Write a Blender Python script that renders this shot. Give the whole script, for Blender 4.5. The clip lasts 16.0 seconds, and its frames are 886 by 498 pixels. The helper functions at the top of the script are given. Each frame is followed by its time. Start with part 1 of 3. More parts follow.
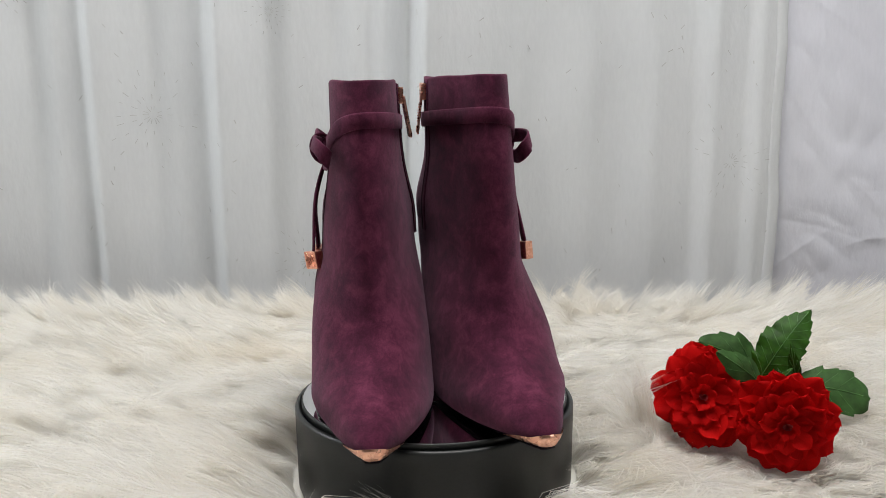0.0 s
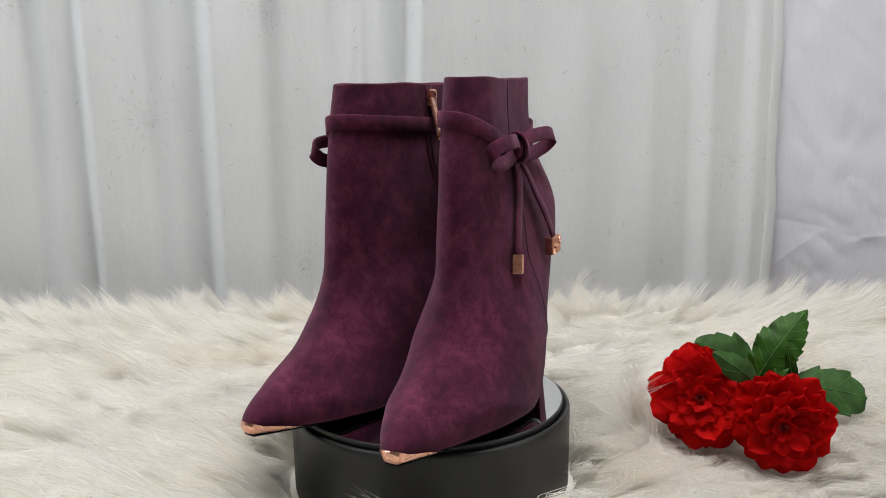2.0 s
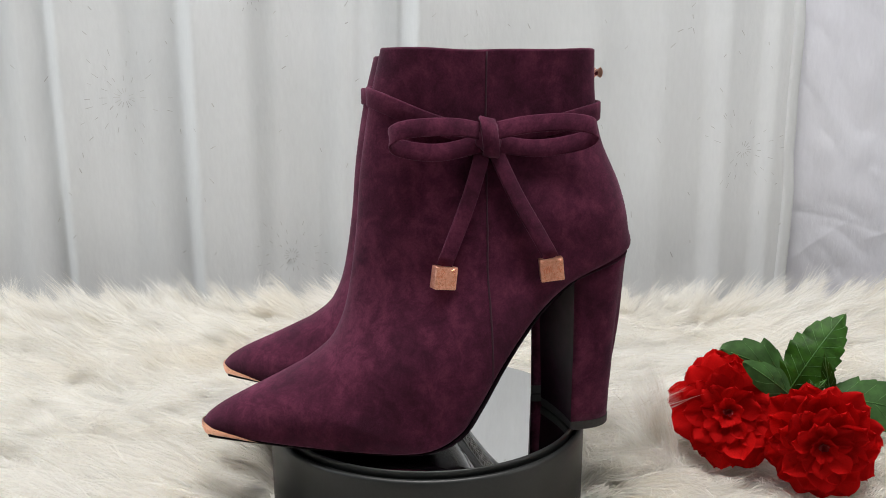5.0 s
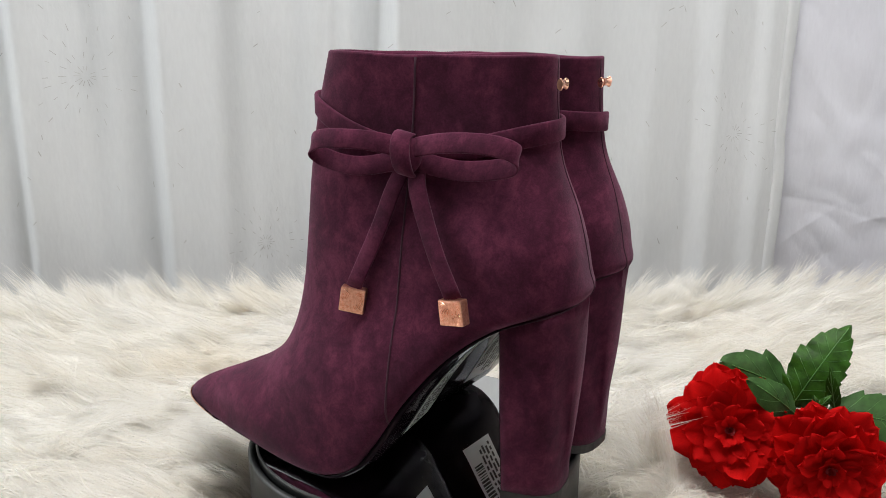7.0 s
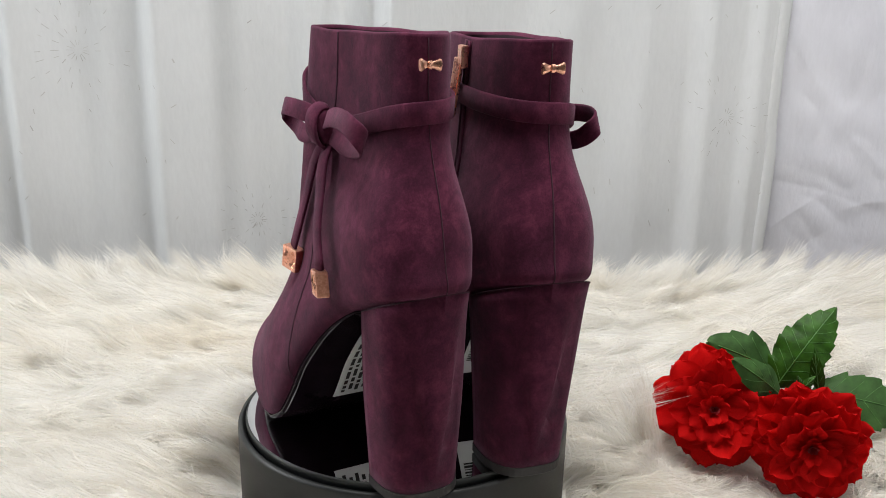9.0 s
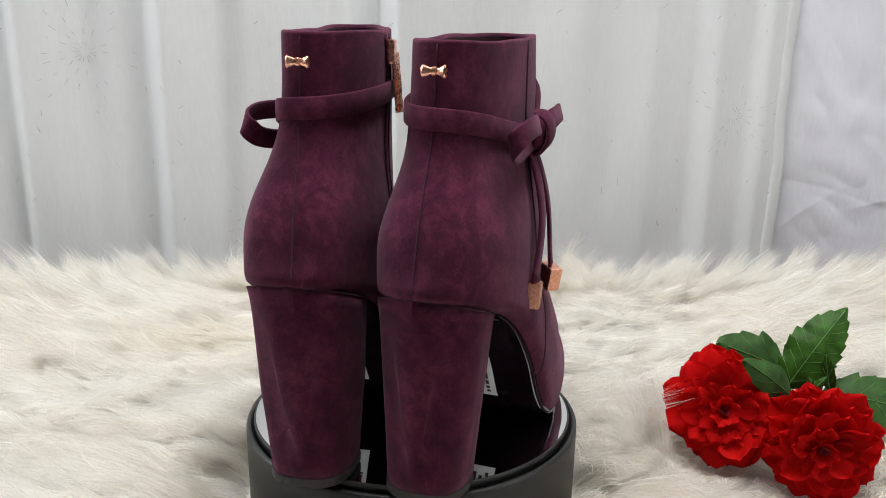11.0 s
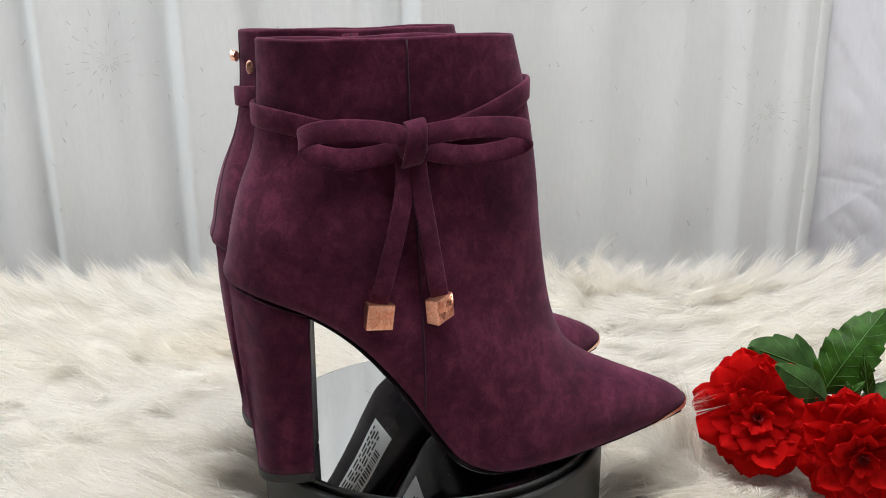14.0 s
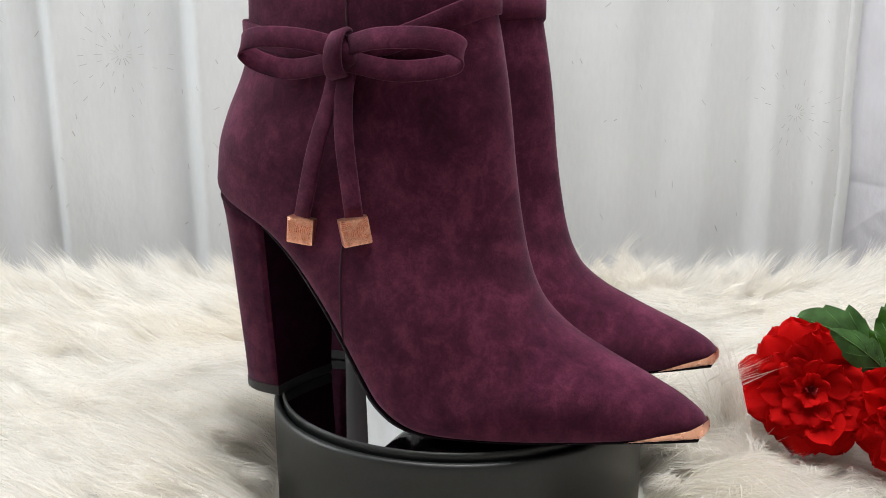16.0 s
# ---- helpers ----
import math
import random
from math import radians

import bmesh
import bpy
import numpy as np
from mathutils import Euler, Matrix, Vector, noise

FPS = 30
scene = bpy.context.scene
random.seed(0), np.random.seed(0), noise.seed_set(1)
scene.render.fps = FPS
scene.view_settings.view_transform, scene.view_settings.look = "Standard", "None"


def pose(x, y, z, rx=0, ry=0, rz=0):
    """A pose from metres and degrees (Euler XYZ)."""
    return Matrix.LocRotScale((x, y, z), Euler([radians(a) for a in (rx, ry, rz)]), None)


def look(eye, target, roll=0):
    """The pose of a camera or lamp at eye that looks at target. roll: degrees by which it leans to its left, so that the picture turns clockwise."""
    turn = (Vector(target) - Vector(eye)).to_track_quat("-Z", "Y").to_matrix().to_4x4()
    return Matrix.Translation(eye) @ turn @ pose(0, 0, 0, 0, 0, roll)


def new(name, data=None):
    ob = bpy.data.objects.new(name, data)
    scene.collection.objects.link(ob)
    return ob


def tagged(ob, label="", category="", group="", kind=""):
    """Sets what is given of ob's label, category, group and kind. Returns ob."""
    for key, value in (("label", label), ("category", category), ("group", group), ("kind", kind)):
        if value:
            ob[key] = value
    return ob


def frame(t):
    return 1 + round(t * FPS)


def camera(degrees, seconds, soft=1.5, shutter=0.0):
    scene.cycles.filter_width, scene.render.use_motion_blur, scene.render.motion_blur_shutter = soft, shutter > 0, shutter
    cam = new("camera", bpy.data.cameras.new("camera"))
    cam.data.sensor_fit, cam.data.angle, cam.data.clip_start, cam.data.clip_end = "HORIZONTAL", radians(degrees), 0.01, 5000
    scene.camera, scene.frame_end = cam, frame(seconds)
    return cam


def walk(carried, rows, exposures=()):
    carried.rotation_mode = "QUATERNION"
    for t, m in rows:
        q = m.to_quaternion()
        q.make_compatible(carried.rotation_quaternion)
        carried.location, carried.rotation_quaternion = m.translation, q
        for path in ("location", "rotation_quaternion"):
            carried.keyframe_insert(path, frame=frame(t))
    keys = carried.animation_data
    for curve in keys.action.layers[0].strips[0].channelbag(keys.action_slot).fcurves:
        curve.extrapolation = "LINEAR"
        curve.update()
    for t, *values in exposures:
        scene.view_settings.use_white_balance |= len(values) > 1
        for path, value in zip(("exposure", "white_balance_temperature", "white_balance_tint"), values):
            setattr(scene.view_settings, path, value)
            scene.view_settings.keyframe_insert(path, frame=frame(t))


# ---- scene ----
cam = camera(53.72, 16.0, soft=0.9)
TOP = 0.80            # height of the platter above the room's floor
SPIN = -18.688        # degrees a second of the platter, seen from above
ROWS = [
    (0.0, 0.0038, -0.6049, 0.2203, 79.20, 0.47, -0.41),
    (0.5, 0.0032, -0.6041, 0.2195, 79.21, 0.57, -0.49),
    (1.0, 0.0058, -0.6040, 0.2181, 79.26, 0.66, -0.55),
    (1.5, 0.0051, -0.6058, 0.2200, 79.18, 0.75, -0.57),
    (2.0, 0.0074, -0.6044, 0.2214, 79.27, 0.88, -0.47),
    (2.5, 0.0108, -0.6077, 0.2254, 79.27, 1.03, -0.29),
    (3.0, 0.0098, -0.6157, 0.2252, 79.26, 0.89, -0.23),
    (5.5, 0.0020, -0.5153, 0.2117, 78.06, 0.12, -1.18),
    (6.0, 0.0057, -0.5047, 0.2116, 77.51, 0.21, -1.72),
    (6.5, 0.0001, -0.4958, 0.2263, 76.45, 0.15, -2.22),
    (7.0, -0.0075, -0.4905, 0.2380, 75.64, -0.20, -2.76),
    (7.5, -0.0110, -0.4877, 0.2446, 74.80, -0.58, -3.04),
    (8.0, -0.0086, -0.4853, 0.2386, 74.47, -0.85, -3.08),
    (8.5, -0.0071, -0.4910, 0.2366, 74.40, -1.04, -3.07),
    (9.0, -0.0058, -0.4944, 0.2366, 74.44, -0.98, -3.00),
    (11.5, -0.0074, -0.4919, 0.2366, 74.42, -0.52, -2.40),
    (12.0, -0.0065, -0.4913, 0.2401, 74.30, -0.08, -1.94),
    (12.5, -0.0014, -0.4885, 0.2376, 74.24, 0.32, -1.51),
    (13.0, 0.0029, -0.4881, 0.2365, 74.28, 0.65, -1.11),
    (13.5, 0.0020, -0.4865, 0.2364, 74.38, 0.71, -0.85),
    (14.0, 0.0031, -0.4792, 0.2337, 74.66, 0.68, -0.70),
    (14.5, -0.0027, -0.4683, 0.2184, 75.12, 0.53, -0.58),
    (15.0, -0.0014, -0.4702, 0.2135, 75.92, 0.41, -0.46),
    (15.5, -0.0034, -0.4672, 0.1935, 76.92, 0.27, -0.33),
    (16.0, -0.0080, -0.4583, 0.1681, 78.34, 0.23, -0.05),
]
EXPOSURES = [(0.0, -0.19), (3.0, -0.19), (5.5, -0.02), (9.0, 0.02), (14.0, 0.05), (16.0, 0.14)]
walk(cam, [(t, pose(x, y, TOP + z, rx, ry, rz)) for t, x, y, z, rx, ry, rz in ROWS], EXPOSURES)

# ---- light ----
world = bpy.data.worlds.new("world")
scene.world = world
world.use_nodes = True
world.node_tree.nodes["Background"].inputs[0].default_value = (0.8, 0.9, 1.0, 1)
world.node_tree.nodes["Background"].inputs[1].default_value = 0.3


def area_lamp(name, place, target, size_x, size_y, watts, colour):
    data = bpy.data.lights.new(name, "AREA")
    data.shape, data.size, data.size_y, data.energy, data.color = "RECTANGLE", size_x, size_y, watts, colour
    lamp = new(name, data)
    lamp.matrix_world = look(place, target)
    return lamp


# overhead source, out of view and without a fixture
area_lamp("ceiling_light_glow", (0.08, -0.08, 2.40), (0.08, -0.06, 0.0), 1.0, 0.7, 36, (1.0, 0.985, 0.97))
# unseen light added at the left to graze the curtain folds; no window there
area_lamp("west_fill", (-1.60, 0.16, 1.60), (0.2, 0.36, 0.9), 0.5, 1.1, 17, (0.95, 0.98, 1.0))
# unseen fill added at the right to lift the boots' sides
area_lamp("east_fill", (1.68, -0.55, 1.60), (0.0, 0.1, 0.9), 0.9, 0.9, 8, (1.0, 0.985, 0.97))


# ---- materials ----
def material(name, base, rough=0.6, metal=0.0):
    m = bpy.data.materials.new(name)
    m.use_nodes = True
    b = m.node_tree.nodes["Principled BSDF"]
    b.inputs["Base Color"].default_value = (*base, 1)
    b.inputs["Roughness"].default_value = rough
    b.inputs["Metallic"].default_value = metal
    return m, b, m.node_tree


def node(tree, kind, **values):
    n = tree.nodes.new(kind)
    for key, value in values.items():
        n.inputs[key].default_value = value
    return n


def coords(tree):
    return tree.nodes.new("ShaderNodeTexCoord").outputs["Object"]


def ramp(tree, source, stops):
    r = tree.nodes.new("ShaderNodeValToRGB")
    while len(r.color_ramp.elements) < len(stops):
        r.color_ramp.elements.new(0.5)
    for e, (at, c) in zip(r.color_ramp.elements, stops):
        e.position, e.color = at, (*c, 1)
    tree.links.new(source, r.inputs[0])
    return r.outputs["Color"]


def add_bump(tree, bsdf, source, strength, distance):
    b = node(tree, "ShaderNodeBump", Strength=strength, Distance=distance)
    tree.links.new(source, b.inputs["Height"])
    tree.links.new(b.outputs[0], bsdf.inputs["Normal"])


def noise_of(tree, scale, detail=4.0, rough=0.55, stretch=None, distortion=0.0):
    n = node(tree, "ShaderNodeTexNoise", Scale=scale, Detail=detail, Roughness=rough, Distortion=distortion)
    c = coords(tree)
    if stretch:
        mp = node(tree, "ShaderNodeMapping", Scale=stretch)
        tree.links.new(c, mp.inputs[0])
        c = mp.outputs[0]
    tree.links.new(c, n.inputs["Vector"])
    return n.outputs["Fac"]


def blend(tree, fac, a, b, mode="MIX"):
    m = tree.nodes.new("ShaderNodeMix")
    m.data_type, m.blend_type = "RGBA", mode
    for socket, value in ((m.inputs[0], fac), (m.inputs[6], a), (m.inputs[7], b)):
        if isinstance(value, (int, float)):
            socket.default_value = value
        elif isinstance(value, tuple):
            socket.default_value = (*value, 1)
        else:
            tree.links.new(value, socket)
    return m.outputs[2]


def suede_material():
    m, b, t = material("suede", (0.08, 0.02, 0.05), 0.92)
    wide = noise_of(t, 34, 5, 0.62, (1, 1, 0.9), 0.6)
    small = noise_of(t, 120, 6, 0.72, (1, 1, 0.8), 0.5)
    nap = node(t, "ShaderNodeMath")
    nap.operation = "MULTIPLY_ADD"
    nap.inputs[1].default_value = 0.48
    t.links.new(small, nap.inputs[0])
    half = node(t, "ShaderNodeMath")
    half.operation = "MULTIPLY"
    half.inputs[1].default_value = 0.52
    t.links.new(wide, half.inputs[0])
    t.links.new(half.outputs[0], nap.inputs[2])
    patches = ramp(t, nap.outputs[0], [(0.385, (0.040, 0.0070, 0.0190)), (0.5, (0.071, 0.0118, 0.0308)), (0.61, (0.117, 0.0235, 0.053))])
    grain = ramp(t, noise_of(t, 900, 3, 0.7), [(0.3, (0.76, 0.74, 0.76)), (0.75, (1.20, 1.18, 1.20))])
    t.links.new(blend(t, 1.0, patches, grain, "MULTIPLY"), b.inputs["Base Color"])
    b.inputs["Sheen Weight"].default_value = 0.17
    b.inputs["Sheen Roughness"].default_value = 0.5
    b.inputs["Sheen Tint"].default_value = (0.76, 0.48, 0.64, 1)
    b.inputs["Specular IOR Level"].default_value = 0.12
    add_bump(t, b, noise_of(t, 1400, 3, 0.7), 0.25, 0.0006)
    return m


def plain(name, base, rough=0.5, metal=0.0, scale=60, amount=0.25, bump=0.0):
    m, b, t = material(name, base, rough, metal)
    n = noise_of(t, scale, 5, 0.6)
    dark = tuple(c * (1 - amount) for c in base)
    light = tuple(min(1, c * (1 + amount)) for c in base)
    t.links.new(ramp(t, n, [(0.3, dark), (0.7, light)]), b.inputs["Base Color"])
    if bump:
        add_bump(t, b, noise_of(t, scale * 6, 4, 0.6), bump, 0.001)
    return m


def curtain_material(name, base, tint):
    m, b, t = material(name, base, 0.7)
    weave = ramp(t, noise_of(t, 260, 2, 0.6, (1, 1, 0.25)), [(0.3, tuple(c * 0.95 for c in base)), (0.7, tuple(min(1, c * 1.03) for c in base))])
    t.links.new(blend(t, 0.5, weave, ramp(t, noise_of(t, 5, 3, 0.5), [(0.35, tint), (0.65, base)])), b.inputs["Base Color"])
    b.inputs["Sheen Weight"].default_value = 0.1
    add_bump(t, b, noise_of(t, 24, 5, 0.6, (1, 1, 0.5)), 0.35, 0.006)
    return m


def fur_material():
    m, b, t = material("fur", (0.85, 0.8, 0.7), 0.55)
    isle = t.nodes.new("ShaderNodeNewGeometry").outputs["Random Per Island"]
    c = ramp(t, isle, [(0.0, (0.87, 0.84, 0.775)), (0.2, (0.92, 0.905, 0.865)), (0.7, (0.948, 0.937, 0.91)), (1.0, (0.96, 0.953, 0.94))])
    stain = ramp(t, noise_of(t, 9, 4, 0.6), [(0.3, (0.985, 0.965, 0.93)), (0.55, (1, 1, 1))])
    colour = blend(t, 1.0, c, stain, "MULTIPLY")
    t.links.new(colour, b.inputs["Base Color"])
    b.inputs["Specular IOR Level"].default_value = 0.30
    tr = t.nodes.new("ShaderNodeBsdfTranslucent")
    t.links.new(colour, tr.inputs[0])
    mix = t.nodes.new("ShaderNodeMixShader")
    mix.inputs[0].default_value = 0.58
    t.links.new(b.outputs[0], mix.inputs[1])
    t.links.new(tr.outputs[0], mix.inputs[2])
    t.links.new(mix.outputs[0], t.nodes["Material Output"].inputs[0])
    return m


def petal_material():
    m, b, t = material("petal", (0.6, 0.012, 0.012), 0.75)
    rnd = t.nodes.new("ShaderNodeObjectInfo").outputs["Random"]
    c = ramp(t, rnd, [(0.0, (0.50, 0.003, 0.004)), (1.0, (0.72, 0.008, 0.008))])
    veins = ramp(t, noise_of(t, 90, 3, 0.5, (0.15, 1.6, 1)), [(0.3, (0.8, 0.7, 0.7)), (0.7, (1.1, 1.1, 1.1))])
    colour = blend(t, 1.0, c, veins, "MULTIPLY")
    t.links.new(colour, b.inputs["Base Color"])
    b.inputs["Specular IOR Level"].default_value = 0.08
    tr = t.nodes.new("ShaderNodeBsdfTranslucent")
    t.links.new(colour, tr.inputs[0])
    mix = t.nodes.new("ShaderNodeMixShader")
    mix.inputs[0].default_value = 0.42
    t.links.new(b.outputs[0], mix.inputs[1])
    t.links.new(tr.outputs[0], mix.inputs[2])
    t.links.new(mix.outputs[0], t.nodes["Material Output"].inputs[0])
    return m


def rose_gold_material():
    m, b, t = material("rose_gold", (0.92, 0.50, 0.36), 0.22, 1.0)
    t.links.new(ramp(t, noise_of(t, 120, 4, 0.6), [(0.3, (0.86, 0.43, 0.30)), (0.7, (0.96, 0.56, 0.42))]), b.inputs["Base Color"])
    t.links.new(ramp(t, noise_of(t, 300, 3, 0.6), [(0.3, (0.20, 0.20, 0.20)), (0.7, (0.36, 0.36, 0.36))]), b.inputs["Roughness"])
    return m


def knurled_material():
    m, b, t = material("knurled_rose_gold", (0.90, 0.46, 0.32), 0.32, 1.0)
    t.links.new(ramp(t, noise_of(t, 700, 3, 0.6), [(0.35, (0.74, 0.33, 0.22)), (0.65, (0.94, 0.52, 0.38))]), b.inputs["Base Color"])
    cells = node(t, "ShaderNodeTexVoronoi", Scale=1500.0)
    t.links.new(coords(t), cells.inputs["Vector"])
    add_bump(t, b, cells.outputs["Distance"], 0.4, 0.0004)
    return m


def gloss_black_material():
    m, b, t = material("mirror_glass", (0.80, 0.81, 0.82), 0.02, 1.0)
    t.links.new(ramp(t, noise_of(t, 35, 5, 0.6), [(0.4, (0.015, 0.015, 0.015)), (0.75, (0.022, 0.022, 0.022))]), b.inputs["Roughness"])
    return m


SUEDE = suede_material()
SEAM = plain("seam_thread", (0.040, 0.008, 0.021), 0.9, 0, 400)
LINING = plain("lining", (0.05, 0.018, 0.03), 0.8, 0, 80)
GOLD = rose_gold_material()
KNURL = knurled_material()
GLOSS = gloss_black_material()
SOLE = plain("sole_black", (0.009, 0.0050, 0.0080), 0.07, 0, 90, 0.4)
# dark breast cover, deepened further by the shade put into its colour
BREAST = plain("heel_breast_shaded_cover", (0.022, 0.004, 0.013), 0.30, 0, 120, 0.3)
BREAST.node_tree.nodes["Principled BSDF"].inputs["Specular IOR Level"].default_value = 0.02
SOLE.node_tree.nodes["Principled BSDF"].inputs["Specular IOR Level"].default_value = 0.05
RUBBER = plain("heel_rubber", (0.022, 0.020, 0.021), 0.55, 0, 200, 0.3, 0.1)
BODY = plain("black_plastic", (0.013, 0.0145, 0.0145), 0.42, 0, 500, 0.2, 0.05)
FUR = fur_material()
HIDE = plain("rug_hide", (0.90, 0.88, 0.83), 0.9, 0, 40, 0.06, 0.4)
CURTAIN = curtain_material("curtain_cloth", (0.645, 0.663, 0.677), (0.605, 0.63, 0.645))
SHEET = curtain_material("plain_cloth", (0.68, 0.69, 0.75), (0.63, 0.64, 0.71))
PRINT = plain("silver_print", (0.45, 0.455, 0.45), 0.4, 0.0, 60)
PETAL = petal_material()
HEART = plain("dahlia_heart", (0.26, 0.003, 0.006), 0.6, 0, 300, 0.4)
LEAF = plain("leaf_green", (0.022, 0.078, 0.004), 0.55, 0, 160, 0.45, 0.2)
LEAF_BACK = plain("leaf_pale", (0.034, 0.088, 0.020), 0.65, 0, 120, 0.35, 0.2)
VEIN = plain("leaf_vein", (0.07, 0.19, 0.04), 0.5, 0, 120)
for leafy in (LEAF, LEAF_BACK):
    leafy.node_tree.nodes["Principled BSDF"].inputs["Specular IOR Level"].default_value = 0.22
LABEL = plain("label_paper", (0.80, 0.82, 0.82), 0.5, 0, 80, 0.05)
INK = plain("label_ink", (0.03, 0.03, 0.03), 0.6, 0, 80)
# walls stay out of view; this grey is kept dark to cut bounced fill
WALL = plain("wall_paint", (0.16, 0.16, 0.16), 0.85, 0, 4, 0.05, 0.1)
CEILING = plain("ceiling_paint", (0.6, 0.6, 0.59), 0.9, 0, 4, 0.04, 0.1)
FLOOR = plain("floor_board", (0.30, 0.20, 0.12), 0.5, 0, 12, 0.3, 0.1)
WOOD = plain("table_wood", (0.34, 0.24, 0.15), 0.5, 0, 30, 0.3, 0.1)


# ---- mesh helpers ----
def mesh_from(name, verts, faces, mat, smooth=True):
    me = bpy.data.meshes.new(name)
    me.from_pydata([tuple(v) for v in verts], [], [tuple(f) for f in faces])
    me.materials.append(mat)
    if smooth:
        me.polygons.foreach_set("use_smooth", [True] * len(me.polygons))
    me.update()
    return me


def part(name, data, parent=None, label="", m=None):
    ob = new(name, data)
    if parent:
        ob.parent = parent
    if m is not None:
        ob.matrix_basis = m
    return tagged(ob, label)


def grid_mesh(name, rows_, mat, closed=False, cap_ends=False, smooth=True):
    """A sheet through rows of points; closed joins each row's end to its start."""
    n, k = len(rows_), len(rows_[0])
    verts = [p for r in rows_ for p in r]
    faces = []
    for i in range(n - 1):
        for j in range(k if closed else k - 1):
            a, b = i * k + j, i * k + (j + 1) % k
            faces.append((a, b, b + k, a + k))
    if cap_ends:
        faces.append(tuple(reversed(range(k))))
        faces.append(tuple(range((n - 1) * k, n * k)))
    return mesh_from(name, verts, faces, mat, smooth)


def box_bm(sx, sy, sz, bevel=0.0, at=(0, 0, 0)):
    bm = bmesh.new()
    bmesh.ops.create_cube(bm, size=1)
    bmesh.ops.scale(bm, vec=(sx, sy, sz), verts=bm.verts)
    if bevel:
        bmesh.ops.bevel(bm, geom=bm.edges[:], offset=bevel, segments=2, affect="EDGES", profile=0.6)
    bmesh.ops.translate(bm, vec=at, verts=bm.verts)
    return bm


def bm_mesh(name, bm, mat, smooth=False):
    me = bpy.data.meshes.new(name)
    bm.to_mesh(me)
    bm.free()
    me.materials.append(mat)
    if smooth:
        me.polygons.foreach_set("use_smooth", [True] * len(me.polygons))
    return me


def spline(points, n):
    """n points along a smooth curve through the points given."""
    p = [np.array(q, float) for q in points]
    p = [2 * p[0] - p[1]] + p + [2 * p[-1] - p[-2]]
    out = []
    for i in range(n):
        x = i / (n - 1) * (len(p) - 3)
        k = min(int(x), len(p) - 4)
        u = x - k
        a, b, c, d = p[k:k + 4]
        out.append(0.5 * (2 * b + (c - a) * u + (2 * a - 5 * b + 4 * c - d) * u * u + (3 * b - a - 3 * c + d) * u ** 3))
    return out


def ribbon_mesh(name, path, across, width, thick, mat, closed=False):
    """A soft flat band along a path; across gives the direction of its width at each point."""
    rows_ = []
    n = len(path)
    for i, p in enumerate(path):
        if closed:
            t = path[(i + 1) % n] - path[i - 1]
        else:
            t = path[min(i + 1, n - 1)] - path[max(i - 1, 0)]
        t = t / np.linalg.norm(t)
        w = across[i] - t * np.dot(across[i], t)
        w = w / np.linalg.norm(w)
        h = np.cross(t, w)
        ring = []
        for a, b in ((-1, -0.5), (-0.86, -1), (0, -1.08), (0.86, -1), (1, -0.5), (1, 0.5), (0.86, 1), (0, 1.08), (-0.86, 1), (-1, 0.5)):
            ring.append(p + w * (a * width / 2) + h * (b * thick / 2))
        rows_.append(ring)
    if closed:
        rows_.append(rows_[0])
    return grid_mesh(name, rows_, mat, closed=True, cap_ends=not closed)


def tube_mesh(name, path, radius, mat, sides=6):
    rows_ = []
    n = len(path)
    for i, p in enumerate(path):
        t = path[min(i + 1, n - 1)] - path[max(i - 1, 0)]
        t = t / np.linalg.norm(t)
        a = np.cross(t, (0.31, 0.52, 0.79))
        a = a / np.linalg.norm(a)
        b = np.cross(t, a)
        rows_.append([p + radius * (a * math.cos(k / sides * math.tau) + b * math.sin(k / sides * math.tau)) for k in range(sides)])
    return grid_mesh(name, rows_, mat, closed=True, cap_ends=True)


def disc_profile(name, profile, mat, segments=96, smooth=True):
    rows_ = [[(r * math.cos(k / segments * math.tau), r * math.sin(k / segments * math.tau), z) for k in range(segments)] for r, z in profile]
    return grid_mesh(name, rows_, mat, closed=True, cap_ends=True, smooth=smooth)


def structure(name, sx, sy, sz, at, mat, label, category):
    return tagged(part(name, bm_mesh(name, box_bm(sx, sy, sz, 0, at), mat)), label, category, kind="structure")


# ---- unseen room added round the set, to bounce and contain the light ----
structure("floor", 3.7, 3.9, 0.05, (0, -0.55, -0.025), FLOOR, "brown boarded floor of the room under the table", "floor")
structure("ceiling", 3.7, 3.9, 0.05, (0, -0.55, 2.525), CEILING, "unseen white ceiling added over the room to bounce light", "ceiling")
structure("wall_north", 3.5, 0.1, 2.5, (0, 1.35, 1.25), WALL, "unseen grey wall added behind the hanging curtains", "wall")
structure("wall_south", 3.5, 0.1, 2.5, (0, -2.45, 1.25), WALL, "unseen grey wall added to limit the bounced light", "wall")
structure("wall_east", 0.1, 3.7, 2.5, (1.8, -0.55, 1.25), WALL, "unseen grey side wall added to limit the bounced light", "wall")
structure("wall_west", 0.1, 3.7, 2.5, (-1.8, -0.55, 1.25), WALL, "unseen grey side wall added to limit the bounced light", "wall")


def table():
    thing = tagged(new("table"), "brown wooden table hidden under the white fur rug", "table")
    part("tabletop", bm_mesh("tabletop", box_bm(2.0, 0.92, 0.03, 0.004, (0, -0.07, TOP - 0.08)), WOOD), thing)
    leg = bm_mesh("leg", box_bm(0.06, 0.06, TOP - 0.095, 0.004, (0, 0, (TOP - 0.095) / 2)), WOOD)
    for x in (-0.92, 0.92):
        for y in (-0.46, 0.32):
            part("leg", leg, thing, m=pose(x, y, 0))


table()


